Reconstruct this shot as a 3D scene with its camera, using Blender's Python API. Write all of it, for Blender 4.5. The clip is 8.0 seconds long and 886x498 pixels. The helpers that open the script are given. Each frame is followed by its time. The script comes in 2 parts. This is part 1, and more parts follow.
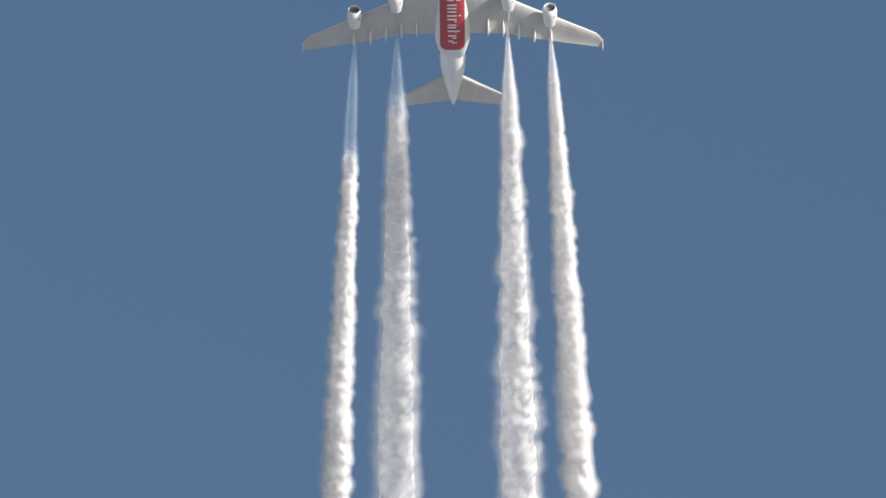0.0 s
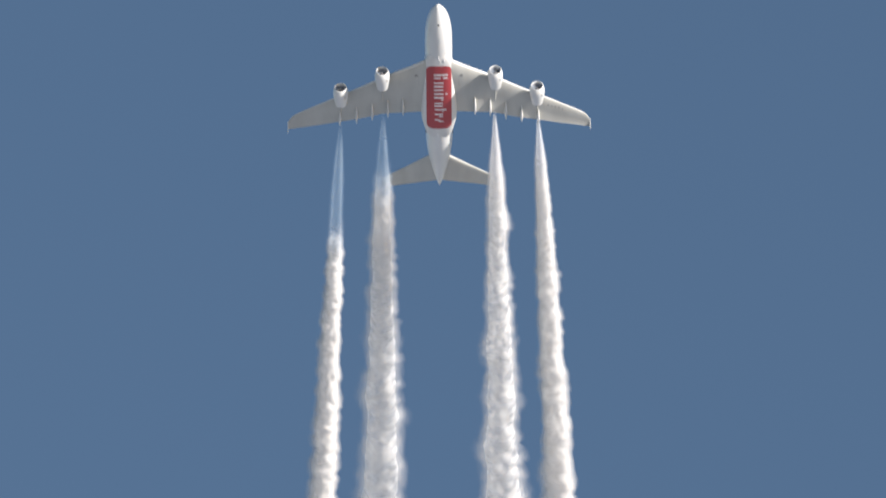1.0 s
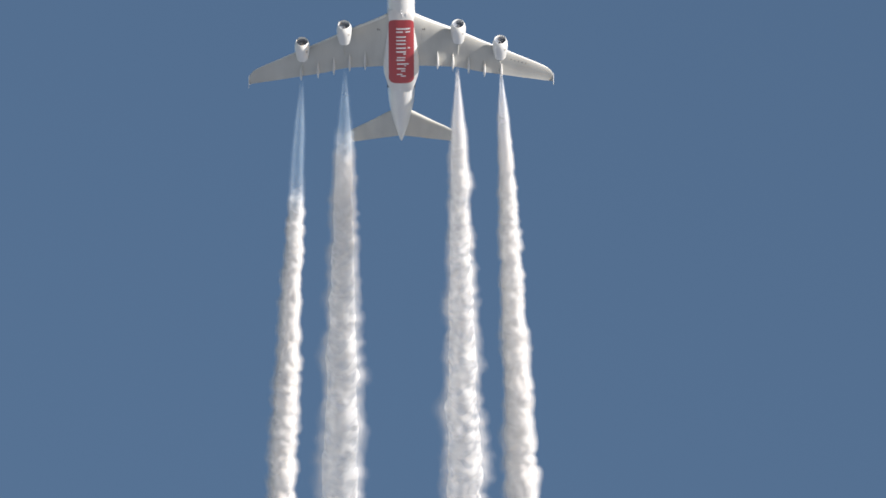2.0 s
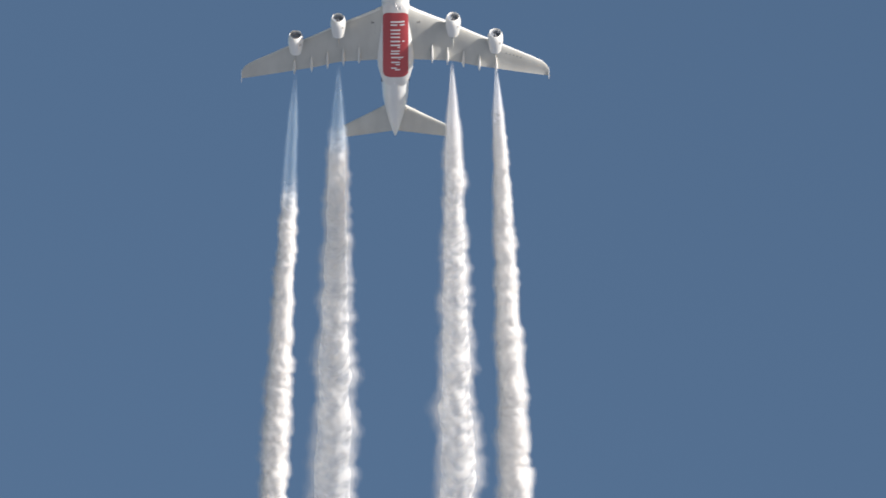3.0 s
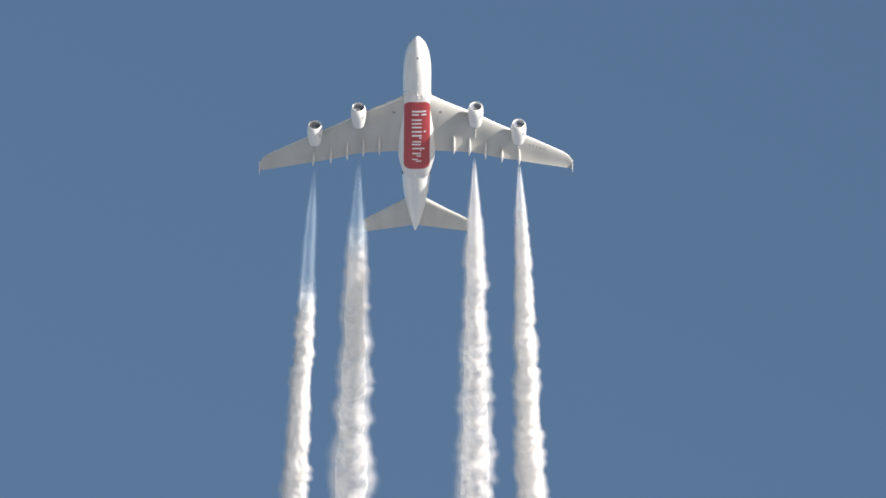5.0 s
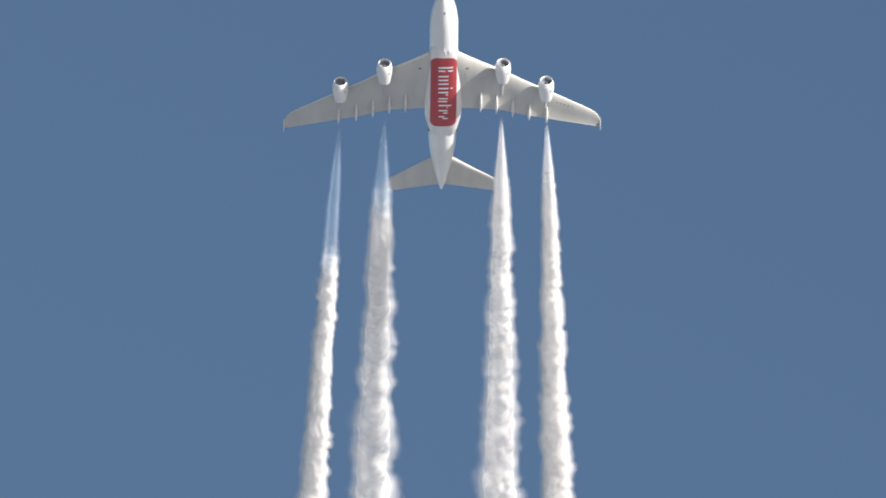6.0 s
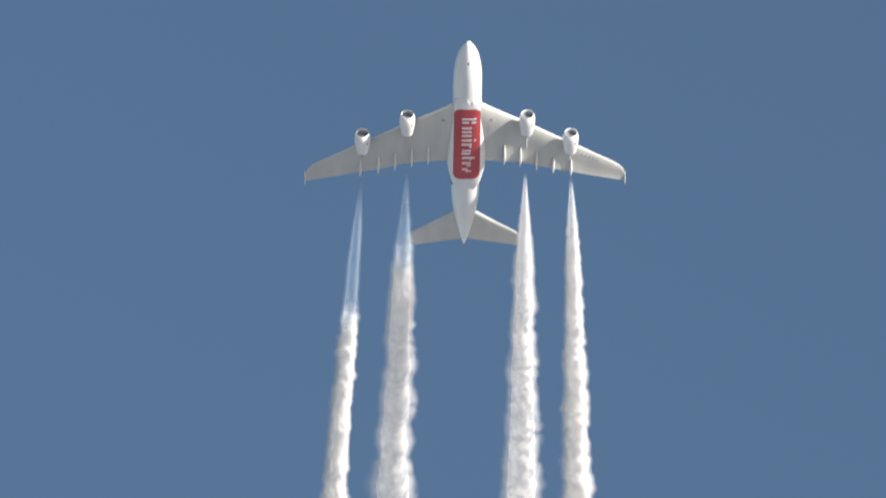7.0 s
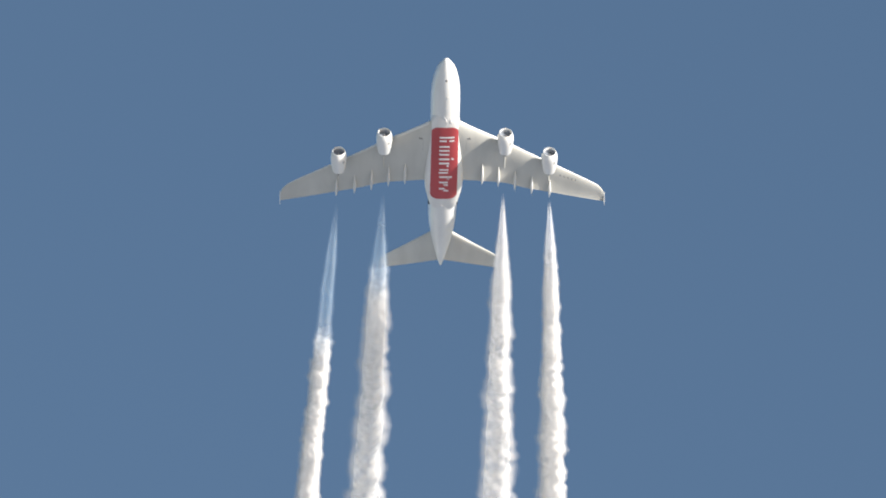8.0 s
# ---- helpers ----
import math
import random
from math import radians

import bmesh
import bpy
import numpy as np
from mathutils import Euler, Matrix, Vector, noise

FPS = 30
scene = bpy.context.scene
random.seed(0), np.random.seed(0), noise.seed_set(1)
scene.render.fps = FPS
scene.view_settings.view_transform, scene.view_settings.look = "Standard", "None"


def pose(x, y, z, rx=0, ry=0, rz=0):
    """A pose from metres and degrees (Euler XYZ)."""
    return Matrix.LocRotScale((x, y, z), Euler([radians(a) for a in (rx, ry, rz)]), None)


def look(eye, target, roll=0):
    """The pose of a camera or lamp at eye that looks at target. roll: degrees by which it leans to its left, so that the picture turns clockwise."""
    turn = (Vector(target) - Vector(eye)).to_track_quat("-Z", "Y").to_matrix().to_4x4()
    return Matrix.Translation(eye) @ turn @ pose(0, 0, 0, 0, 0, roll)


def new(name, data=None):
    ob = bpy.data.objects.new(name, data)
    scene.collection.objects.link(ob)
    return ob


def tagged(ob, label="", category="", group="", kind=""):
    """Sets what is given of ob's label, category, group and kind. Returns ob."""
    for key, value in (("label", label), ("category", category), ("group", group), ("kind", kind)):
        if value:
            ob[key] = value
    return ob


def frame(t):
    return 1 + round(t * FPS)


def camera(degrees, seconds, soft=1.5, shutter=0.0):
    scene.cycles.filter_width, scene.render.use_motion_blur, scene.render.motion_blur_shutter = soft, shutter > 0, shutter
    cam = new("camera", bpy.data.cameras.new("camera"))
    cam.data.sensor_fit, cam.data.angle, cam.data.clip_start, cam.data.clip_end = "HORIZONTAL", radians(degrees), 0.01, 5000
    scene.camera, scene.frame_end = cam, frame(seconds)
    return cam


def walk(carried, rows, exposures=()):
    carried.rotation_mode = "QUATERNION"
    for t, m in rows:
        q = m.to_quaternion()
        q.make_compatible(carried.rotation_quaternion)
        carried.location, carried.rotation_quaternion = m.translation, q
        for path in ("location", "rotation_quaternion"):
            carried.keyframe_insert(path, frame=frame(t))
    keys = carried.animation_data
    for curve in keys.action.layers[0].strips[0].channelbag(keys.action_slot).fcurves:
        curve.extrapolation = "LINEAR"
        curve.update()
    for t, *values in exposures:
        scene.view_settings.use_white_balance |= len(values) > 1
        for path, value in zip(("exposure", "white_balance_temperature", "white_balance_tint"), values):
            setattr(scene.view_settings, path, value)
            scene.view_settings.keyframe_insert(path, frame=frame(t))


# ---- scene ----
# A four-engined airliner high overhead, filmed from the ground with a long lens.
# Airliner space: x to its left wing, y from the nose backwards, z up; metres.
cam = camera(3.2, 8.0, soft=1.6, shutter=0.5)
EYE = (0.0, 0.0, 1.6)

# seconds, azimuth, elevation and roll of the lens, in degrees
AIMS = [
    (0.0, -0.1601, 39.2031, -0.583),
    (0.1, -0.1367, 39.2452, -0.611),
    (0.2, -0.1144, 39.2977, -0.639),
    (0.3, -0.0973, 39.3526, -0.666),
    (0.4, -0.0802, 39.4076, -0.694),
    (0.5, -0.0604, 39.4617, -0.721),
    (0.6, -0.0554, 39.5634, -0.719),
    (0.7, -0.0297, 39.6293, -0.716),
    (0.8, 0.0712, 39.7252, -0.713),
    (0.9, 0.1130, 39.7933, -0.710),
    (1.0, 0.1605, 39.8805, -0.707),
    (1.1, 0.1900, 39.8467, -0.732),
    (1.2, 0.2363, 39.8645, -0.757),
    (1.3, 0.2935, 39.8926, -0.782),
    (1.4, 0.3376, 39.9302, -0.807),
    (1.5, 0.3842, 39.9711, -0.831),
    (1.6, 0.4339, 39.9989, -0.852),
    (1.7, 0.4727, 40.0281, -0.872),
    (2.8, 0.8625, 40.4685, -1.086),
    (2.9, 0.8699, 40.5122, -1.105),
    (3.0, 0.8839, 40.5490, -1.123),
    (3.1, 0.8498, 40.6030, -1.132),
    (3.2, 0.8822, 40.6625, -1.140),
    (3.3, 0.9182, 40.7550, -1.148),
    (3.4, 0.9358, 40.8663, -0.950),
    (3.5, 0.9740, 41.0591, -0.700),
    (3.6, 1.0146, 41.3872, -0.850),
    (3.7, 1.0880, 41.4762, -1.000),
    (3.8, 1.0900, 41.5621, -1.187),
    (3.9, 1.1018, 41.6422, -1.195),
    (4.0, 1.1212, 41.7220, -1.202),
    (4.1, 1.2092, 41.7754, -1.218),
    (4.2, 1.2559, 41.8272, -1.233),
    (4.3, 1.3191, 41.8791, -1.248),
    (4.4, 1.3740, 41.9231, -1.264),
    (4.5, 1.3588, 41.9436, -1.279),
    (4.6, 1.3393, 41.8386, -1.279),
    (4.7, 1.3088, 41.7705, -1.279),
    (5.8, 1.4961, 42.1805, -1.268),
    (5.9, 1.4983, 42.1809, -1.266),
    (6.0, 1.4934, 42.2184, -1.263),
    (6.2, 1.4983, 42.3167, -1.251),
    (6.4, 1.5375, 42.4402, -1.239),
    (6.5, 1.5630, 42.5095, -1.232),
    (6.6, 1.5749, 42.5895, -1.236),
    (6.8, 1.5989, 42.7486, -1.244),
    (7.0, 1.6809, 42.9682, -1.251),
    (7.2, 1.7677, 43.1443, -1.267),
    (7.4, 1.8743, 43.3101, -1.282),
    (7.5, 1.9346, 43.3826, -1.289),
    (7.6, 1.9328, 43.4424, -1.290),
    (7.7, 1.9548, 43.4943, -1.290),
    (7.8, 1.9966, 43.5474, -1.289),
    (8.0, 2.1041, 43.6292, -1.288),
]


def aim(azimuth, elevation, roll):
    a, e = radians(azimuth), radians(elevation)
    way = Vector((math.sin(a) * math.cos(e), math.cos(a) * math.cos(e), math.sin(e)))
    return look(EYE, Vector(EYE) + way, roll)


# Tilts lens, airliner and trails together, added so the low sun reaches the undersides; the aims above and the flight
# below are given in its level.
LEAN = Matrix.Translation(EYE) @ Matrix.Rotation(radians(11.5), 4, Vector((-0.799, -0.602, 0.0))) @ Matrix.Translation(-Vector(EYE))

# seconds, stops, kelvin, tint
EXPOSURES = [(0.0, 0.62, 6330, 12), (1.5, 0.64, 6330, 12), (3.4, 0.66, 6330, 12), (3.9, 0.90, 6450, 11), (4.6, 0.90, 6450, 11), (6.0, 0.83, 6350, 12), (7.0, 0.87, 6400, 11), (7.5, 0.95, 6480, 10), (8.0, 0.99, 6480, 10)]

walk(cam, [(t, LEAN @ aim(a, e, r)) for t, a, e, r in AIMS], EXPOSURES)

# ---- light ----
SUN_AZIMUTH, SUN_ELEVATION = 136.0, 11.7
world = bpy.data.worlds.new("sky")
scene.world = world
world.use_nodes = True
wn = world.node_tree
sky = wn.nodes.new("ShaderNodeTexSky")
sky.sky_type = "NISHITA"
sky.sun_disc = False
sky.sun_elevation, sky.sun_rotation = radians(SUN_ELEVATION), radians(SUN_AZIMUTH)
sky.altitude, sky.air_density, sky.dust_density, sky.ozone_density = 200, 1.0, 0.6, 1.95
background = wn.nodes["Background"]
wn.links.new(sky.outputs[0], background.inputs[0])
background.inputs[1].default_value = 0.066

sun = new("sun", bpy.data.lights.new("sun", "SUN"))
sun.data.energy, sun.data.angle, sun.data.color = 5.0, radians(0.5), (1.0, 0.945, 0.88)
a, e = radians(SUN_AZIMUTH), radians(SUN_ELEVATION)
to_sun = Vector((math.sin(a) * math.cos(e), math.cos(a) * math.cos(e), math.sin(e)))
sun.matrix_world = look(to_sun * 100, (0, 0, 0))
scene.cycles.transparent_max_bounces = 32


# ---- materials ----
def material(name, colour, rough=0.5, metal=0.0, spread=0.06, scale=0.4, fine=6.0, bump=0.0, coat=0.0, dirt=None):
    """Paint with soft stains at two scales."""
    m = bpy.data.materials.new(name)
    m.use_nodes = True
    nt = m.node_tree
    b = nt.nodes["Principled BSDF"]
    tc = nt.nodes.new("ShaderNodeTexCoord")
    big = nt.nodes.new("ShaderNodeTexNoise")
    big.inputs["Scale"].default_value, big.inputs["Detail"].default_value = scale, 4
    small = nt.nodes.new("ShaderNodeTexNoise")
    small.inputs["Scale"].default_value, small.inputs["Detail"].default_value = fine, 3
    stretch = nt.nodes.new("ShaderNodeMapping")
    stretch.inputs["Scale"].default_value = (1.0, 0.25, 1.0)
    nt.links.new(tc.outputs["Object"], stretch.inputs[0])
    nt.links.new(stretch.outputs[0], big.inputs["Vector"])
    nt.links.new(tc.outputs["Object"], small.inputs["Vector"])
    add = nt.nodes.new("ShaderNodeMath")
    add.operation = "MULTIPLY_ADD"
    nt.links.new(big.outputs[0], add.inputs[0])
    add.inputs[1].default_value = 0.75
    half = nt.nodes.new("ShaderNodeMath")
    half.operation = "MULTIPLY"
    half.inputs[1].default_value = 0.25
    nt.links.new(small.outputs[0], half.inputs[0])
    nt.links.new(half.outputs[0], add.inputs[2])
    ramp = nt.nodes.new("ShaderNodeValToRGB")
    low = dirt if dirt else [c * (1 - 3 * spread) for c in colour]
    ramp.color_ramp.elements[0].position, ramp.color_ramp.elements[0].color = 0.3, (*low, 1)
    ramp.color_ramp.elements[1].position, ramp.color_ramp.elements[1].color = 0.6, (*colour, 1)
    nt.links.new(add.outputs[0], ramp.inputs[0])
    nt.links.new(ramp.outputs[0], b.inputs["Base Color"])
    b.inputs["Roughness"].default_value, b.inputs["Metallic"].default_value = rough, metal
    b.inputs["Coat Weight"].default_value = coat
    if bump:
        bp = nt.nodes.new("ShaderNodeBump")
        bp.inputs["Strength"].default_value, bp.inputs["Distance"].default_value = bump, 0.05
        nt.links.new(add.outputs[0], bp.inputs["Height"])
        nt.links.new(bp.outputs[0], b.inputs["Normal"])
    return m


WHITE = material("white_paint", (0.77, 0.765, 0.735), 0.28, spread=0.03, coat=0.3)
BELLY = material("belly_paint", (0.76, 0.745, 0.71), 0.32, spread=0.04, coat=0.2)
GREY = material("grey_wing_paint", (0.54, 0.532, 0.485), 0.42, spread=0.05, scale=0.25)
RED = material("red_paint", (0.45, 0.06, 0.065), 0.35, spread=0.05, coat=0.2)
MARK = material("white_marking", (0.85, 0.83, 0.82), 0.4, spread=0.03)
DARK = material("dark_marking", (0.07, 0.07, 0.075), 0.6, spread=0.1)
SEAM = material("seam_sealant", (0.44, 0.44, 0.42), 0.6, spread=0.08)
VENT = material("vent_grille", (0.24, 0.23, 0.22), 0.6, spread=0.1)
FAINT = material("worn_marking", (0.3, 0.3, 0.29), 0.6, spread=0.1)
# paint of the flap fairings, also the painted highlight on the leading edges
FAIRING_AND_GLINT = material("fairing_paint_and_glint", (0.70, 0.69, 0.66), 0.3, spread=0.04)
NOZZLE = material("burnt_metal", (0.22, 0.20, 0.19), 0.45, 0.9, spread=0.12, scale=1.5)
# fan and duct are lightened and blued: distant haze put into their colour
FAN = material("fan_metal", (0.29, 0.32, 0.37), 0.45, 0.0, spread=0.1)
DUCT = material("intake_duct", (0.36, 0.39, 0.44), 0.5, 0.0, spread=0.1)
SPINNER = material("spinner_paint", (0.12, 0.12, 0.13), 0.4, spread=0.1)
GLASS = material("dark_glass", (0.02, 0.022, 0.025), 0.08, spread=0.02)
# pale so that the unseen ground throws light up at the airliner
BOUNCE_PLAIN = material("bounce_plain", (0.55, 0.59, 0.66), 0.8, spread=0.05, scale=0.002, fine=0.02, dirt=(0.42, 0.42, 0.42))


def math_node(nt, operation, first, second, clamp=False):
    """A maths node between two sockets or numbers; gives its output."""
    node = nt.nodes.new("ShaderNodeMath")
    node.operation, node.use_clamp = operation, clamp
    for slot, value in zip(node.inputs, (first, second)):
        if isinstance(value, (int, float)):
            slot.default_value = value
        else:
            nt.links.new(value, slot)
    return node.outputs[0]


def ease(nt, value, a, b, low=0.0, high=1.0):
    """A smooth step from low at a to high at b."""
    node = nt.nodes.new("ShaderNodeMapRange")
    node.interpolation_type = "SMOOTHSTEP"
    for slot, v in zip(node.inputs[1:5], (a, b, low, high)):
        slot.default_value = v
    nt.links.new(value, node.inputs[0])
    return node.outputs[0]


def vapour(name, thin, thick, start, full, hole, size, start_tint, deep):
    """One skin of ice-crystal vapour: it scatters part of the light and lets the rest through, thinner near the engine and torn by holes behind."""
    m = bpy.data.materials.new(name)
    m.use_nodes = True
    nt = m.node_tree
    nt.nodes.remove(nt.nodes["Principled BSDF"])
    tc = nt.nodes.new("ShaderNodeTexCoord")
    xyz = nt.nodes.new("ShaderNodeSeparateXYZ")
    nt.links.new(tc.outputs["Object"], xyz.inputs[0])
    back = xyz.outputs[1]
    # the front of the thick part is uneven
    front = nt.nodes.new("ShaderNodeTexNoise")
    front.inputs["Scale"].default_value = 0.35
    nt.links.new(tc.outputs["Object"], front.inputs["Vector"])
    shifted = math_node(nt, "ADD", back, math_node(nt, "MULTIPLY", math_node(nt, "SUBTRACT", front.outputs[0], 0.5), 14.0))
    density = math_node(nt, "MULTIPLY", ease(nt, shifted, start, full, thin, thick), ease(nt, back, 0.5, 17.0 if start else 8.0))
    # holes run through all the skins of a trail
    holes = nt.nodes.new("ShaderNodeTexNoise")
    holes.inputs["Scale"].default_value, holes.inputs["Detail"].default_value, holes.inputs["Roughness"].default_value = size, 1.2, 0.4
    nt.links.new(tc.outputs["Object"], holes.inputs["Vector"])
    open_part = ease(nt, holes.outputs[0], 0.36, 0.62, 1.0, 0.0)
    grown = ease(nt, back, start, start + 75, 0.0, hole)
    kept = math_node(nt, "SUBTRACT", 1.0, math_node(nt, "MULTIPLY", open_part, grown))
    # the trail widens and thins out behind
    alpha = math_node(nt, "MULTIPLY", math_node(nt, "MULTIPLY", density, kept), ease(nt, back, 60, 215, 1.0, 1.0 - 0.4 * hole), True)
    # the tint at the engine end also carries painted shade
    colour = nt.nodes.new("ShaderNodeMix")
    colour.data_type = "RGBA"
    colour.inputs["A"].default_value, colour.inputs["B"].default_value = (*start_tint, 1), (0.885, 0.87, 0.848, 1)
    nt.links.new(ease(nt, shifted, start * 0.8, full), colour.inputs["Factor"])
    body = nt.nodes.new("ShaderNodeMixShader")
    if deep:
        # light wanders through the dense core and leaves it on all sides
        core = nt.nodes.new("ShaderNodeBsdfPrincipled")
        core.subsurface_method = "RANDOM_WALK"
        core.inputs["Roughness"].default_value, core.inputs["Specular IOR Level"].default_value = 1.0, 0.0
        core.inputs["Subsurface Weight"].default_value, core.inputs["Subsurface Scale"].default_value = 1.0, deep
        core.inputs["Subsurface Radius"].default_value = (1.0, 1.0, 1.0)
        nt.links.new(colour.outputs["Result"], core.inputs["Base Color"])
        light = (core, core)
    else:
        light = (nt.nodes.new("ShaderNodeBsdfDiffuse"), nt.nodes.new("ShaderNodeBsdfTranslucent"))
        for shader in light:
            nt.links.new(colour.outputs["Result"], shader.inputs["Color"])
    body.inputs[0].default_value = 0.45
    nt.links.new(light[0].outputs[0], body.inputs[1])
    nt.links.new(light[1].outputs[0], body.inputs[2])
    clear = nt.nodes.new("ShaderNodeBsdfTransparent")
    mix = nt.nodes.new("ShaderNodeMixShader")
    nt.links.new(alpha, mix.inputs[0])
    nt.links.new(clear.outputs[0], mix.inputs[1])
    nt.links.new(body.outputs[0], mix.inputs[2])
    nt.links.new(mix.outputs[0], nt.nodes["Material Output"].inputs[0])
    return m


# Skins from the core outwards: share of the radius, share of the lumps, thin and thick cover, share of the holes, way of the light inside in metres.
SKINS = [(0.50, 0.3, 0.015, 0.5, 0.9, 0.0), (0.74, 0.75, 0.15, 0.97, 0.9, 3.5), (0.86, 0.9, 0.045, 0.38, 1.0, 0.0), (0.96, 1.0, 0.04, 0.24, 1.0, 0.0), (1.05, 1.15, 0.025, 0.13, 1.0, 0.0), (1.14, 1.3, 0.012, 0.06, 1.0, 0.0)]






def layers(name, thin, thick, start, full, hole, size, start_tint):
    return [(share, lumps, vapour(name, t * thin, min(d * thick, 0.97), start, full, hole * h, size, start_tint, deep)) for share, lumps, t, d, h, deep in SKINS]


# Blue tint and late thickening paint the airliner's shade on the first two trails.
SHADE_BLUE = (0.60, 0.76, 0.93)
LAYERS = [layers("outer_vapour", 0.8, 1.0, 40, 52, 0.25, 0.4, SHADE_BLUE), layers("inner_vapour", 1.1, 0.65, 24, 40, 0.68, 0.36, SHADE_BLUE),
          layers("inner_vapour", 2.4, 0.65, 0, 36, 0.74, 0.36, (0.88, 0.88, 0.90)), layers("outer_vapour", 2.4, 1.0, 0, 36, 0.2, 0.4, (0.82, 0.85, 0.90))]



# ---- building helpers ----
def part(name, bm, mat, parent, label="", smooth=True):
    """Link a bmesh as one mesh object under a thing or a part."""
    me = bpy.data.meshes.new(name)
    bmesh.ops.recalc_face_normals(bm, faces=bm.faces)
    for face in bm.faces:
        face.smooth = smooth
    bm.to_mesh(me)
    bm.free()
    if smooth:
        me.set_sharp_from_angle(angle=radians(38))
    me.materials.append(mat)
    ob = new(name, me)
    ob.parent = parent
    return tagged(ob, label)


def curve_at(table, y):
    """Smooth interpolation in a table of rows (y, values...)."""
    table = np.array(table, float)
    ys = table[:, 0]
    y = min(max(y, ys[0]), ys[-1])
    i = int(min(max(np.searchsorted(ys, y) - 1, 0), len(ys) - 2))
    h = ys[i + 1] - ys[i]
    k = (y - ys[i]) / h

    def slope(j):
        if j <= 0:
            return (table[1, 1:] - table[0, 1:]) / (ys[1] - ys[0])
        if j >= len(ys) - 1:
            return (table[-1, 1:] - table[-2, 1:]) / (ys[-1] - ys[-2])
        a = (table[j, 1:] - table[j - 1, 1:]) / (ys[j] - ys[j - 1])
        b = (table[j + 1, 1:] - table[j, 1:]) / (ys[j + 1] - ys[j])
        return np.where(a * b > 0, 2 * a * b / (a + b + 1e-12), 0.0)

    p, q, s0, s1 = table[i, 1:], table[i + 1, 1:], slope(i) * h, slope(i + 1) * h
    return (2 * k**3 - 3 * k**2 + 1) * p + (k**3 - 2 * k**2 + k) * s0 + (3 * k**2 - 2 * k**3) * q + (k**3 - k**2) * s1


def loft(rings, cap=True):
    """Skin a list of closed rings of points."""
    bm = bmesh.new()
    made = [[bm.verts.new(p) for p in ring] for ring in rings]
    n = len(made[0])
    for r0, r1 in zip(made, made[1:]):
        for i in range(n):
            bm.faces.new((r0[i], r0[(i + 1) % n], r1[(i + 1) % n], r1[i]))
    if cap:
        bm.faces.new(made[0])
        bm.faces.new(made[-1])
    bmesh.ops.remove_doubles(bm, verts=bm.verts, dist=1e-5)
    return bm


def lathe(profile, centre, n=40, droop=0.0):
    """Turn a profile of (y, radius) about the y axis through centre."""
    cx, cy, cz = centre
    rings = []
    for y, r in profile:
        rings.append([(cx + r * math.cos(k * math.tau / n), cy + y, cz - droop * y + r * math.sin(k * math.tau / n)) for k in range(n)])
    return loft(rings, cap=False)


def box(bm, x0, x1, y0, y1, z0, z1):
    v = [bm.verts.new(p) for p in ((x0, y0, z0), (x1, y0, z0), (x1, y1, z0), (x0, y1, z0), (x0, y0, z1), (x1, y0, z1), (x1, y1, z1), (x0, y1, z1))]
    for f in ((0, 3, 2, 1), (4, 5, 6, 7), (0, 1, 5, 4), (1, 2, 6, 5), (2, 3, 7, 6), (3, 0, 4, 7)):
        bm.faces.new([v[i] for i in f])


# ---- ground ----
# Never in view; added as a reflector for the belly and wings.
def build_ground():
    bm = bmesh.new()
    rings = [0.0, 200, 1000, 4000, 12000, 30000]
    centre = bm.verts.new((0, 0, 0))
    last = None
    for r in rings[1:]:
        ring = [bm.verts.new((r * math.cos(k * math.tau / 64), r * math.sin(k * math.tau / 64), 0)) for k in range(64)]
        for k in range(64):
            if last is None:
                bm.faces.new((centre, ring[k], ring[(k + 1) % 64]))
            else:
                bm.faces.new((last[k], ring[k], ring[(k + 1) % 64], last[(k + 1) % 64]))
        last = ring
    ob = part("ground", bm, BOUNCE_PLAIN, None, "unseen pale plain to the horizon, added to bounce light upwards", smooth=False)
    tagged(ob, category="ground", kind="structure")


build_ground()

# ---- airliner ----
# y, half width, top, bottom
FUSELAGE = [(0.0, 0.02, -0.98, -1.02), (0.25, 0.46, -0.56, -1.44), (1.0, 0.98, 0.1, -1.94), (2.0, 1.46, 0.9, -2.38), (3.2, 1.93, 1.9, -2.8), (4.5, 2.36, 2.8, -3.12),
            (6.2, 2.8, 3.5, -3.46), (8.5, 3.22, 4.0, -3.79), (11.0, 3.48, 4.25, -4.03), (14.0, 3.57, 4.3, -4.1), (44.0, 3.57, 4.3, -4.1), (48.0, 3.57, 4.3, -3.9),
            (52.0, 3.5, 4.25, -3.3), (56.0, 3.26, 4.2, -2.5), (60.0, 2.8, 4.1, -1.65), (64.0, 2.18, 3.9, -0.75), (67.0, 1.6, 3.65, -0.05), (70.0, 0.95, 3.2, 0.8),
            (72.0, 0.48, 2.75, 1.45), (72.7, 0.22, 2.35, 1.75)]
# y, half width, bottom
FAIRING = [(15.0, 0.9, -3.5), (17.0, 2.4, -3.98), (18.5, 3.25, -4.16), (20.0, 3.7, -4.3), (22.5, 3.86, -4.45), (26.0, 3.95, -4.57), (30.0, 4.12, -4.65), (34.0, 4.45, -4.7), (38.0, 4.68, -4.7), (41.0, 4.55, -4.65),
           (44.0, 4.0, -4.45), (46.0, 3.6, -4.2), (48.0, 3.1, -3.7)]
FAIRING_TOP, FAIRING_POWER = -0.6, 2.7


def fuselage_bottom(x, y):
    w, top, bottom = curve_at(FUSELAGE, y)
    mid = (top + bottom) / 2
    k = min(abs(x) / w, 1)
    return mid - (mid - bottom) * math.sqrt(1 - k * k)


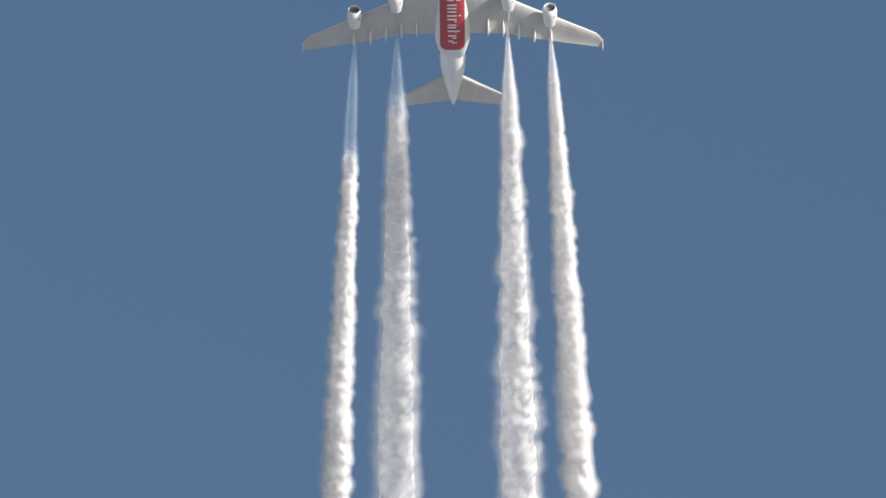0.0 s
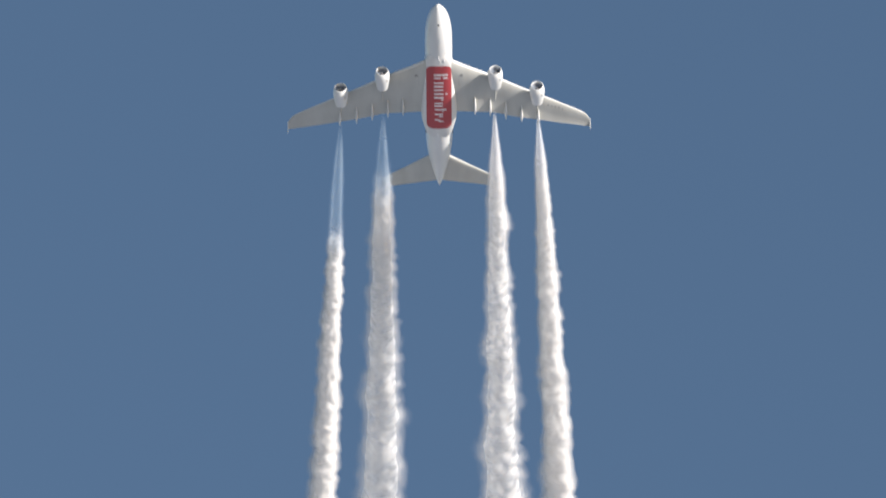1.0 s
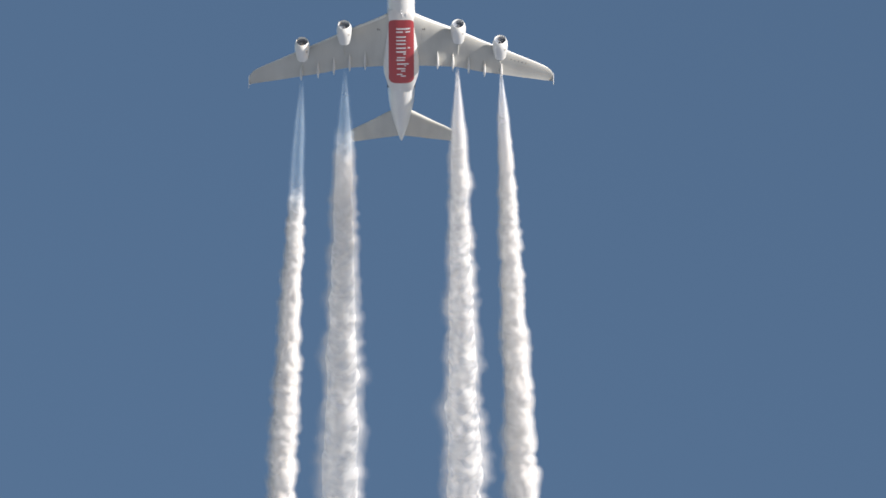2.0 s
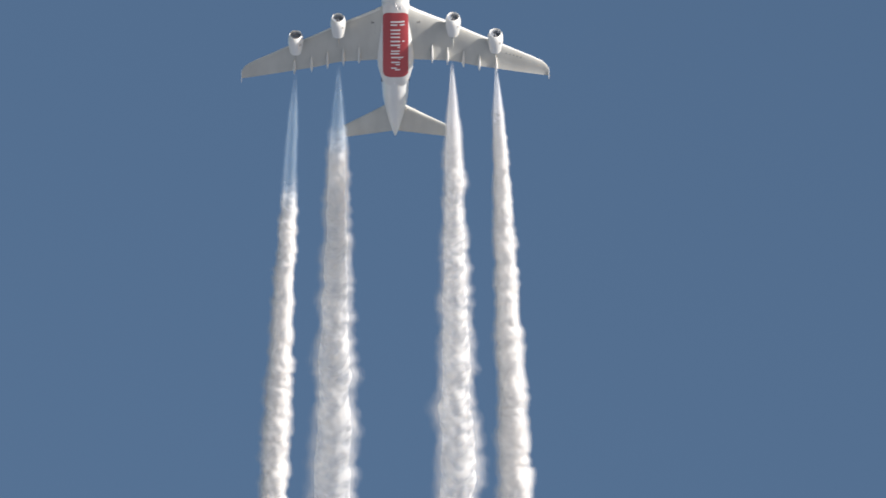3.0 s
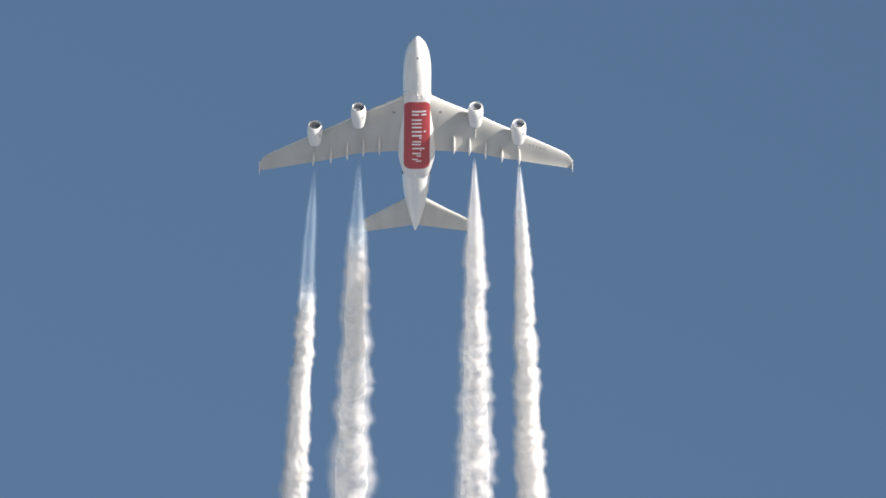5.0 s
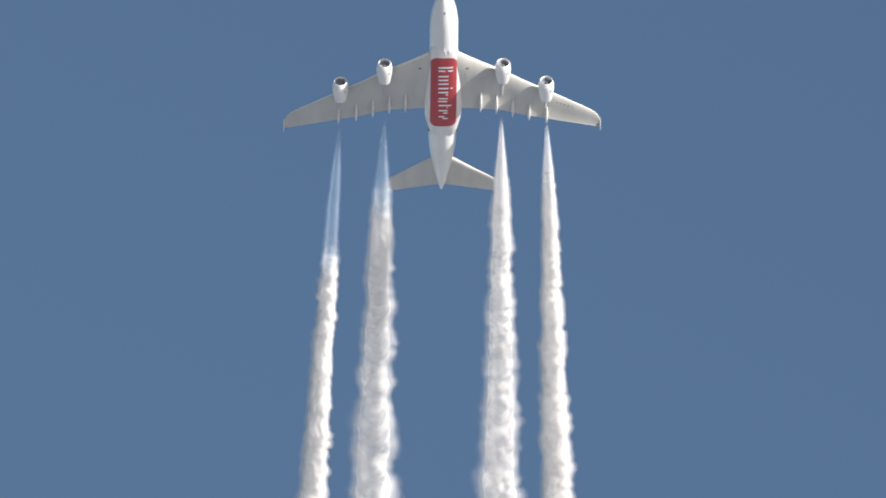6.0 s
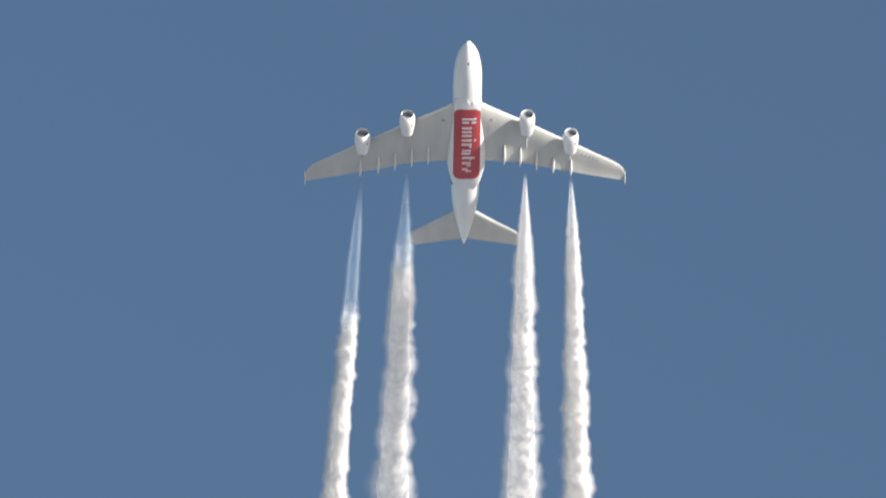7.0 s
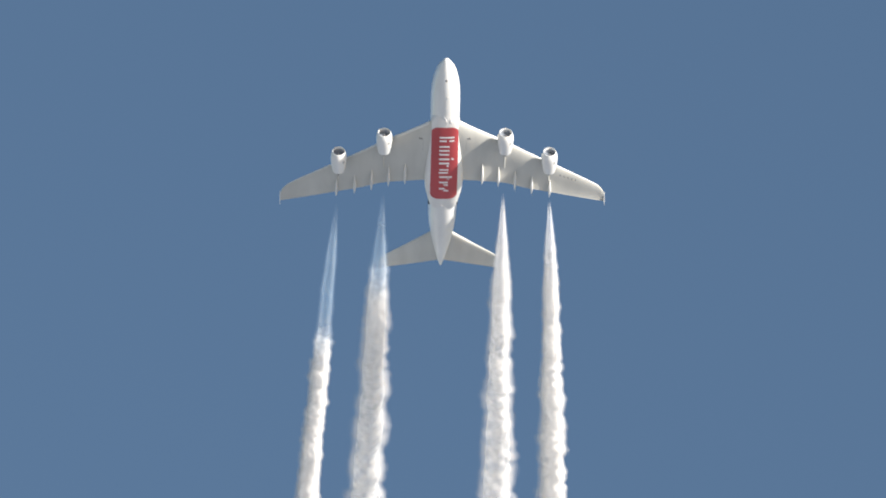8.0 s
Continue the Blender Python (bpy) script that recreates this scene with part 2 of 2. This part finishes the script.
def fairing_bottom(x, y):
    w, bottom = curve_at(FAIRING, y)
    mid = (FAIRING_TOP + bottom) / 2
    k = abs(x) / w
    if k >= 1 or y < 15 or y > 48:
        return 9.0
    return mid - (mid - bottom) * (1 - k**FAIRING_POWER) ** (1 / FAIRING_POWER)


def belly(x, y):
    return min(fuselage_bottom(x, y), fairing_bottom(x, y))


def build_body(plane):
    rings = []
    for y in [0, 0.08, 0.25, 0.6, 1, 1.5, 2, 2.6, 3.2, 4, 5, 6.2, 7.5, 9, 11, 14] + [14 + 2 * k for k in range(1, 17)] + [47 + 1.2 * k for k in range(22)] + [72.7]:
        w, top, bottom = curve_at(FUSELAGE, y)
        mid, h = (top + bottom) / 2, (top - bottom) / 2
        rings.append([(w * math.cos(k * math.tau / 56), y, mid + h * math.sin(k * math.tau / 56)) for k in range(56)])
    body = part("fuselage", loft(rings), WHITE, plane, "glossy white rounded fuselage")
    rings = []
    for k in range(45):
        y = 15 + 33 * k / 44
        w, bottom = curve_at(FAIRING, y)
        mid, h = (FAIRING_TOP + bottom) / 2, (FAIRING_TOP - bottom) / 2
        ring = []
        for i in range(56):
            c, s = math.cos(i * math.tau / 56), math.sin(i * math.tau / 56)
            p = 2 / FAIRING_POWER
            ring.append((w * math.copysign(abs(c) ** p, c), y, mid + h * math.copysign(abs(s) ** p, s)))
        rings.append(ring)
    fairing = part("belly_fairing", loft(rings), BELLY, plane, "white bulging belly fairing between the wings")
    # red panel with rounded corners, laid on the belly
    y0, y1, half, corner = 20.1, 44.0, 3.28, 1.8
    bm = bmesh.new()
    grid = []
    n = 70
    for j in range(n + 1):
        y = y0 + (y1 - y0) * (1 - math.cos(math.pi * j / n)) / 2
        d = min(y - y0, y1 - y)
        w = half if d >= corner else half - corner + math.sqrt(max(corner**2 - (corner - d) ** 2, 0.0004))
        grid.append([bm.verts.new((w * (2 * i / 28 - 1), y, belly(w * (2 * i / 28 - 1), y) - 0.03)) for i in range(29)])
    for r0, r1 in zip(grid, grid[1:]):
        for i in range(28):
            bm.faces.new((r0[i], r0[i + 1], r1[i + 1], r1[i]))
    panel = part("belly_panel", bm, RED, fairing, "red panel with rounded corners and white bars")
    # plain white bars in place of the brand lettering: start, width, reach across the belly
    bars = [(23.6, 0.55, -1.75, 1.85), (24.75, 0.5, -1.75, 0.0), (24.75, 0.5, 0.6, 1.85), (26.6, 0.5, -1.75, 0.75), (27.9, 0.5, -1.75, 0.7), (29.2, 0.5, -1.75, 0.7), (30.7, 0.55, -1.75, 0.75), (30.7, 0.5, 1.25, 1.8),
            (32.1, 0.55, -1.75, 0.75), (32.95, 0.45, 0.1, 0.7), (34.3, 0.45, -1.6, 0.6), (35.25, 0.5, -1.75, 0.5), (36.7, 0.5, -1.6, 1.5), (37.45, 0.35, 0.3, 0.75),
            (38.5, 0.5, -1.6, 0.6), (39.4, 0.45, -0.5, 0.6), (40.7, 0.45, -1.6, -0.2), (41.35, 0.45, -0.6, 0.7)]
    for y, wide, xa, xb in bars:
        y, xa, xb = y - 0.6, xa + 0.45, xb + 0.45
        bm = bmesh.new()
        rows = []
        for j in range(3):
            yy = y + wide * j / 2
            rows.append([bm.verts.new((xa + (xb - xa) * i / 6, yy, belly(xa + (xb - xa) * i / 6, yy) - 0.055)) for i in range(7)])
        for r0, r1 in zip(rows, rows[1:]):
            for i in range(6):
                bm.faces.new((r0[i], r0[i + 1], r1[i + 1], r1[i]))
        part("bar", bm, MARK, panel)
    # a dark patch under the nose and small fittings under the body
    for x, y, wide, long, deep, mat, name in ((0.0, 5.1, 0.45, 0.65, 0.05, DARK, "nose_dark_patch"), (0.35, 10.2, 0.06, 0.45, 0.28, MARK, "blade_antenna"), (-0.1, 16.6, 0.08, 0.6, 0.35, MARK, "blade_antenna"),
                                              (0.35, 18.3, 0.08, 0.6, 0.35, MARK, "blade_antenna"), (1.35, 17.6, 0.3, 1.3, 0.12, MARK, "air_scoop"), (0.1, 17.6, 0.22, 0.5, 0.2, MARK, "air_scoop"),
                                              (-0.3, 46.5, 0.25, 0.4, 0.25, MARK, "beacon_light"), (0.0, 13.6, 0.07, 0.5, 0.3, MARK, "blade_antenna")):
        z = belly(x, y + long / 2)
        top = [(x - wide / 2, y, z + 0.1), (x, y - 0.05, z + 0.1), (x + wide / 2, y, z + 0.1), (x + wide / 2, y + long, z + 0.1), (x, y + long + 0.05, z + 0.1), (x - wide / 2, y + long, z + 0.1)]
        low = [(x + (px - x) * 0.7, y + 0.25 * long + (py - y) * 0.7, z - deep) for px, py, pz in top]
        part(name, loft([top, low]), mat, body)
    # cockpit windows, laid on the skin
    for side in (-1, 1):
        for y0, y1, t0, t1 in ((2.0, 2.9, 58, 84), (2.5, 3.6, 36, 55), (3.3, 4.4, 30, 46)):
            bm = bmesh.new()
            rows = []
            for j in range(5):
                y = y0 + (y1 - y0) * j / 4
                w, top, bottom = curve_at(FUSELAGE, y)
                mid, h = (top + bottom) / 2, (top - bottom) / 2
                ring = []
                for i in range(5):
                    t = radians(t0 + (t1 - t0) * i / 4)
                    ring.append(bm.verts.new((side * (w + 0.015) * math.cos(t), y, mid + (h + 0.015) * math.sin(t))))
                rows.append(ring)
            for r0, r1 in zip(rows, rows[1:]):
                for i in range(4):
                    bm.faces.new((r0[i], r0[i + 1], r1[i + 1], r1[i]))
            part("cockpit_window", bm, GLASS, body)
        # dark mark where the fairing ends
        bm = bmesh.new()
        w, top, bottom = curve_at(FUSELAGE, 47.4)
        box(bm, side * 3.1, side * 3.62, 47.0, 48.2, -2.0, -1.2)
        part("fairing_end_mark", bm, DARK, fairing, "small dark mark at the end of the fairing")


# x, leading edge, trailing edge, z, thickness
WING = [(3.1, 18.7, 38.9, -2.95, 2.2), (5.0, 20.3, 39.2, -2.68, 2.15), (8.0, 22.6, 39.9, -2.2, 1.9), (14.7, 27.6, 41.7, -1.05, 1.4), (20.0, 31.7, 44.0, -0.4, 1.15), (25.6, 36.0, 46.2, 0.5, 0.95),
        (32.0, 41.2, 48.9, 1.7, 0.72), (36.6, 45.0, 50.8, 2.6, 0.55), (38.2, 46.6, 51.5, 2.95, 0.45), (39.2, 48.3, 51.9, 3.15, 0.3), (39.6, 50.0, 52.0, 3.22, 0.12)]
TAIL = [(0.8, 59.7, 70.8, 1.75, 1.2), (2.5, 61.2, 71.4, 2.03, 1.1), (8.0, 66.2, 73.4, 2.94, 0.75), (13.0, 70.6, 75.2, 3.76, 0.5), (14.4, 72.05, 75.75, 3.99, 0.36), (15.1, 73.35, 75.95, 4.11, 0.15)]


def section(k, upper):
    """Height of an aerofoil over its chord line for a share k of the chord, in shares of its thickness."""
    t = 2.97 * math.sqrt(k) - 1.26 * k - 3.516 * k**2 + 2.843 * k**3 - 1.02 * k**4
    camber = 0.22 * math.sin(math.pi * k**1.6)
    return camber + t * 0.5 if upper else camber * 1.0 - t * 0.5


def wing_lower(table, x, y):
    le, te, z, t = curve_at(table, x)
    return z + t * section(min(max((y - le) / (te - le), 0), 1), False)


def surface(table, side, steps):
    chord = [(1 - math.cos(math.pi * i / 16)) / 2 for i in range(17)]
    rings = []
    xs = [table[0][0] + (table[-1][0] - table[0][0]) * i / steps for i in range(steps)] + [r[0] for r in table[-3:]]
    for x in sorted(set(xs)):
        le, te, z, t = curve_at(table, x)
        ring = [(side * x, le + (te - le) * k, z + t * section(k, True)) for k in chord]
        ring += [(side * x, le + (te - le) * k, z + t * section(k, False) - (0.03 if k > 0.99 else 0)) for k in reversed(chord[1:])]
        rings.append(ring)
    return loft(rings)


def build_wing(plane, side):
    wing = part("wing", surface(WING, side, 40), GREY, plane, "pale grey swept wing, curved upwards to its tip")
    # bright strip painting the sun's highlight along the leading edge, 8 mm proud of the skin
    bm = bmesh.new()
    rows = []
    for i in range(61):
        x = 3.9 + (38.0 - 3.9) * i / 60
        le, te, z, t = curve_at(WING, x)
        row = []
        for k, up in ((0.035, True), (0.015, True), (0.004, True), (0.0, True), (0.004, False), (0.012, False), (0.025, False)):
            lift = 0.008 if up else -0.008
            row.append(bm.verts.new((side * x, le + (te - le) * k - (0.012 if k < 0.01 else 0.004), z + t * section(k, up) + (lift if k > 0 else 0))))
        rows.append(row)
    for r0, r1 in zip(rows, rows[1:]):
        for i in range(6):
            bm.faces.new((r0[i], r0[i + 1], r1[i + 1], r1[i]))
    part("edge_glint", bm, FAIRING_AND_GLINT, wing, "bright strip painted as the sun's highlight on the leading edge")
    # tip fence
    outline = [(48.9, 0.1), (50.6, 1.25), (51.6, 1.35), (52.2, 0.2), (52.55, -0.95), (51.9, -0.95), (50.2, -0.25)]
    x = side * 39.55
    rings = [[(x + side * (d + 0.10 * abs(z)), y, 3.2 + z) for y, z in outline] for d in (-0.07, 0.07)]
    part("wingtip_fence", loft(rings), WHITE, wing, "small white wingtip fence", smooth=False)
    # flap track fairings under the trailing edge
    for x, long, out in ((9.4, 7.6, 1.5), (13.4, 7.6, 1.9), (17.5, 7.4, 2.1), (21.6, 6.8, 2.0), (26.0, 6.4, 1.9)):
        le, te, z, t = curve_at(WING, x)
        rings = []
        for k in range(15):
            s = k / 14
            y = te + out - long + long * s
            r = max(math.sin(math.pi * min(s * 1.02 + 0.005, 0.995)) ** 0.75, 0.03)
            base = wing_lower(WING, x, min(y, te)) + 0.12
            rings.append([(side * x + 0.36 * r * math.cos(i * math.tau / 14), y, base - 0.55 * r + 0.72 * r * math.sin(i * math.tau / 14)) for i in range(14)])
        part("flap_fairing", loft(rings), FAIRING_AND_GLINT, wing)
    # landing-light vent and seams near the root
    for x, y, wx, wy in ((5.6, 24.3, 0.34, 0.5), (6.05, 24.2, 0.3, 0.75)):
        bm = bmesh.new()
        z = min(wing_lower(WING, x, y), wing_lower(WING, x, y + wy))
        box(bm, side * x - wx / 2, side * x + wx / 2, y, y + wy, z - 0.02, z + 0.3)
        part("vent", bm, VENT, wing, "small grey vent")
    for y0, y1, x0, x1 in ((24.6, 29.0, 5.2, 5.28),):
        bm = bmesh.new()
        rows = []
        for k in range(7):
            y = y0 + (y1 - y0) * k / 6
            rows.append([bm.verts.new((side * xx, y, wing_lower(WING, xx, y) - 0.012)) for xx in (x0, x1)])
        for r0, r1 in zip(rows, rows[1:]):
            bm.faces.new((r0[0], r0[1], r1[1], r1[0]))
        part("panel_seam", bm, SEAM, wing)
    if side > 0:
        # plain bars where a registration is painted
        for k in range(5):
            x = 28.4 + 0.95 * k
            bm = bmesh.new()
            rows = []
            for j in range(3):
                y = 40.6 + (x - 28.4) * 0.62 + 0.3 * j
                rows.append([bm.verts.new((xx, y, wing_lower(WING, xx, y) - 0.02)) for xx in (x, x + 0.3)])
            for r0, r1 in zip(rows, rows[1:]):
                bm.faces.new((r0[0], r0[1], r1[1], r1[0]))
            part("marking_bar", bm, FAINT, wing)
    return wing


def build_engine(plane, x, y, z):
    at = (x, y, z)
    outer = [(0.30, 1.60), (0.55, 1.74), (1.0, 1.86), (1.7, 1.95), (2.6, 1.96), (3.6, 1.88), (4.6, 1.76), (5.6, 1.60), (6.4, 1.46), (6.38, 1.41), (5.2, 1.46), (4.4, 1.48)]
    nacelle = part("engine", lathe(outer, at), WHITE, plane, "white engine nacelle with an open round intake")
    part("intake_lip", lathe([(0.62, 1.45), (0.3, 1.44), (0.12, 1.47), (0.02, 1.52), (0.06, 1.575), (0.16, 1.63), (0.32, 1.68)], at), WHITE, nacelle, "white rounded intake lip")
    part("intake_duct", lathe([(0.6, 1.455), (1.1, 1.47), (1.6, 1.5)], at), DUCT, nacelle, "shaded grey intake duct")
    bm = lathe([(1.62, 1.5), (1.66, 0.02)], at)
    for k in range(24):
        t0, t1 = k * math.tau / 24, (k + 0.75) * math.tau / 24
        pts = []
        for r, a0, y0 in ((0.5, t0, 1.5), (1.46, t0 + 0.1, 1.42), (1.46, t1 + 0.1, 1.58), (0.5, t1, 1.6)):
            pts.append(bm.verts.new((x + r * math.cos(a0), y + y0, z + r * math.sin(a0))))
        bm.faces.new(pts)
    part("fan", bm, FAN, nacelle, "dark fan of many blades", smooth=False)
    part("spinner", lathe([(0.75, 0.01), (0.82, 0.12), (1.1, 0.32), (1.5, 0.5), (1.64, 0.52)], at, 24), SPINNER, nacelle, "dark conical spinner")
    part("core_nozzle", lathe([(4.3, 1.2), (5.2, 1.08), (6.4, 0.84), (7.3, 0.62), (7.25, 0.57), (6.7, 0.62)], at, 28), NOZZLE, nacelle, "burnt metal core nozzle")
    part("exhaust_cone", lathe([(6.6, 0.5), (7.3, 0.36), (8.0, 0.16), (8.3, 0.02)], at, 20), NOZZLE, nacelle, "dark exhaust cone")
    part("nozzle_shadow_ring", lathe([(4.4, 1.48), (4.45, 1.1)], at, 28), NOZZLE, nacelle)
    bm = bmesh.new()
    rows = []
    for j in range(3):
        yy, r = 1.9 + 0.42 * j, 1.975
        rows.append([bm.verts.new((x + r * math.cos(radians(t)), y + yy, z + r * math.sin(radians(t)))) for t in (-62, -56, -50, -44)])
    for r0, r1 in zip(rows, rows[1:]):
        for i in range(3):
            bm.faces.new((r0[i], r0[i + 1], r1[i + 1], r1[i]))
    part("nacelle_vent", bm, SEAM, nacelle, "small grey vent")
    # pylon between nacelle and wing, running back under the wing
    ax = abs(x)
    le, te, wz, t = curve_at(WING, ax)
    rings = []
    for k in range(13):
        s = k / 12
        yy = y + 1.6 + (le + 0.62 * (te - le) - y - 1.6) * s
        w = 0.32 * math.sin(math.pi * min(0.08 + 0.9 * s, 0.98)) ** 0.6
        top = z + 1.9 + (wz + 0.2 - z - 1.9) * min((yy - y - 1.6) / (le - y - 1.2), 1) if yy < le else wing_lower(WING, ax, yy) + 0.15
        low = z + 1.2 if yy < y + 5.2 else z + 1.2 + (wing_lower(WING, ax, yy) - 0.15 - z - 1.2) * min((yy - y - 5.2) / 4.6, 1)
        rings.append([(x - w, yy, low), (x, yy, low - 0.12), (x + w, yy, low), (x + w, yy, top), (x, yy, top + 0.05), (x - w, yy, top)])
    part("pylon", loft(rings), GREY, nacelle, "grey engine pylon under the wing")
    for s in (-1, 1):
        rings = []
        for d in (-0.03, 0.03):
            rings.append([(x + s * r * 0.8 - d, y + yy, z + r * 0.6 + d) for yy, r in ((1.6, 1.9), (2.2, 2.45), (3.2, 2.4), (3.3, 1.85))])
        if (s > 0) == (x < 0):
            part("nacelle_strake", loft(rings), WHITE, nacelle, smooth=False)


def build_airliner():
    plane = new("airliner")
    plane.empty_display_size = 5
    tagged(plane, "white four-engined double-deck airliner with red belly panel, flying with trails", "airliner")
    build_body(plane)
    for side in (-1, 1):
        build_wing(plane, side)
        part("tailplane", surface(TAIL, side, 16), GREY, plane, "pale grey swept tailplane")
        build_engine(plane, side * 14.75, 22.0, -3.9)
        build_engine(plane, side * 25.65, 30.0, -2.25)
    rings = []
    for z, le, te, t in ((3.6, 54.0, 69.5, 1.0), (5.0, 56.5, 70.0, 0.95), (10.0, 61.8, 71.6, 0.75), (16.0, 67.6, 73.6, 0.5), (18.2, 70.0, 74.3, 0.3)):
        chord = [(1 - math.cos(math.pi * i / 10)) / 2 for i in range(11)]
        ring = [(t * (section(k, True) - 0.22 * math.sin(math.pi * k**1.6)), le + (te - le) * k, z) for k in chord]
        ring += [(-t * (section(k, True) - 0.22 * math.sin(math.pi * k**1.6)) - (0.02 if k > 0.99 else 0), le + (te - le) * k, z) for k in reversed(chord[1:])]
        rings.append(ring)
    part("tail_fin", loft(rings), WHITE, plane, "white upright tail fin")
    return plane


# ---- condensation trails ----
# distance behind the engine, radius
OUTER = [(0, 0.25), (2, 0.38), (7, 0.65), (19, 1.4), (29, 1.75), (47, 2.1), (77, 2.7), (122, 3.45), (172, 4.1), (240, 4.85)]
INNER = [(0, 0.3), (4, 0.5), (10, 0.9), (21, 1.8), (31, 2.5), (54, 3.15), (79, 3.8), (124, 5.2), (174, 6.3), (244, 7.5)]



LENGTH, STEP, TURNS = 236.0, 0.35, 52


def billows(table, seed):
    """Rows of a trail behind its engine: distance, radius, middle, and how far each point of the row swells; smooth near the engine, lumpy farther back."""
    ys = np.arange(int(LENGTH / STEP) + 1) * STEP
    radius = np.array([float(curve_at(table, y)[0]) for y in ys])
    base = Vector((seed * 17.3, 0, seed * 5.1))
    # lump sizes grow with the radius, so the phase along the trail is summed up
    sizes = [1.9 * radius + 0.6, 0.85 * radius + 0.4, 0.4 * radius + 0.3]
    phases = [np.cumsum(STEP / z) for z in sizes]
    rows = []
    for j, (y, r) in enumerate(zip(ys, radius)):
        calm = min(1.0, 0.12 + max(y - 8, 0) / 45)
        off = Vector((seed * 1.7, y * 0.16, 3.7))
        middle = (0.10 * r * calm * noise.noise(off), 0.10 * r * calm * noise.noise(off + Vector((9.1, 0, 4.4))))
        swell = []
        for k in range(TURNS):
            c, s = math.cos(k * math.tau / TURNS), math.sin(k * math.tau / TURNS)
            big, mid, fine = (noise.noise(Vector((r * c / z[j], p[j], r * s / z[j])) + base) for z, p in zip(sizes, phases))
            swell.append(calm * (0.22 * big + 0.36 * (abs(mid) - 0.22) + 0.05 * (abs(fine) - 0.2)))
        rows.append((y, r, middle, swell))
    return rows


def plume_mesh(rows, share, lumps, mat):
    """One skin of a trail round the y axis."""
    verts = []
    for y, r, (cx, cz), swell in rows:
        for k, w in enumerate(swell):
            d = r * share * (1 + lumps * w)
            verts.append((cx + d * math.cos(k * math.tau / TURNS), y, cz + d * math.sin(k * math.tau / TURNS)))
    faces = []
    for j in range(len(rows) - 1):
        for k in range(TURNS):
            a0, a1 = j * TURNS + k, j * TURNS + (k + 1) % TURNS
            faces.append((a0, a1, a1 + TURNS, a0 + TURNS))
    me = bpy.data.meshes.new("plume")
    me.from_pydata(verts, [], faces)
    me.polygons.foreach_set("use_smooth", [True] * len(me.polygons))
    me.update()
    me.materials.append(mat)
    return me


TRAILS = []


def build_trail(x, y, z, table, skins, spread, rise, roll, drift, seed, label):
    trail = new("contrail")
    tagged(trail, label, "contrail", group="condensation trails behind the airliner")
    rows = billows(table, seed)
    pieces = []
    for share, lumps, mat in skins:
        ob = new("plume", plume_mesh(rows, share, lumps, mat))
        ob.parent = trail
        pieces.append(ob)
    TRAILS.append((trail, (x, y - 36, z), math.degrees(math.atan(spread)) * (-1 if x > 0 else 1), rise, roll, drift, pieces))


airliner = build_airliner()
build_trail(-25.7, 38.4, -6.4, OUTER, LAYERS[0], 0.0465, -8.0, 11.0, 1.1, 11, "white outboard vapour trail, its start painted thin and bluish as shade")
build_trail(-14.6, 37.4, -5.1, INNER, LAYERS[1], 0.012, 0.0, -9.0, 0.5, 12, "broad white inboard vapour trail with ragged edges")
build_trail(14.5, 37.4, -5.1, INNER, LAYERS[2], 0.0108, -5.0, 10.0, 0.35, 13, "broad white inboard vapour trail with ragged edges")
build_trail(25.85, 42.4, -2.7, OUTER, LAYERS[3], 0.0345, 3.0, -12.0, 0.0, 14, "dense bright outboard vapour trail, streaked near the engine")

PITCH = -2.0


def flight(t):
    """Where the middle of the airliner is at t seconds."""
    k = (t - 4) / 4
    p = Vector((49.7 + 54.3 * k - 1.28 * k * k, 3012.5 - 208.1 * k - 25.6 * k * k, 2692.1 - 2.5 * k - 8.2 * k * k))
    return p


def motions():
    times = [0.5 * i for i in range(17)]
    walk(airliner, [(t, LEAN @ Matrix.Translation(flight(t)) @ pose(0, 0, 0, PITCH) @ Matrix.Translation((0, -36, 0))) for t in times])
    for trail, off, turn, rise, roll, drift, pieces in TRAILS:
        walk(trail, [(t, LEAN @ Matrix.Translation(flight(t) + Vector(off)) @ pose(0, 0, 0, rise, 0, turn + drift * max(t - 5, 0) / 3)) for t in times])
        for ob in pieces:
            walk(ob, [(t, pose(0, 0.8 * (t - 4), 0, 0, roll * t, 0)) for t in range(9)])


motions()
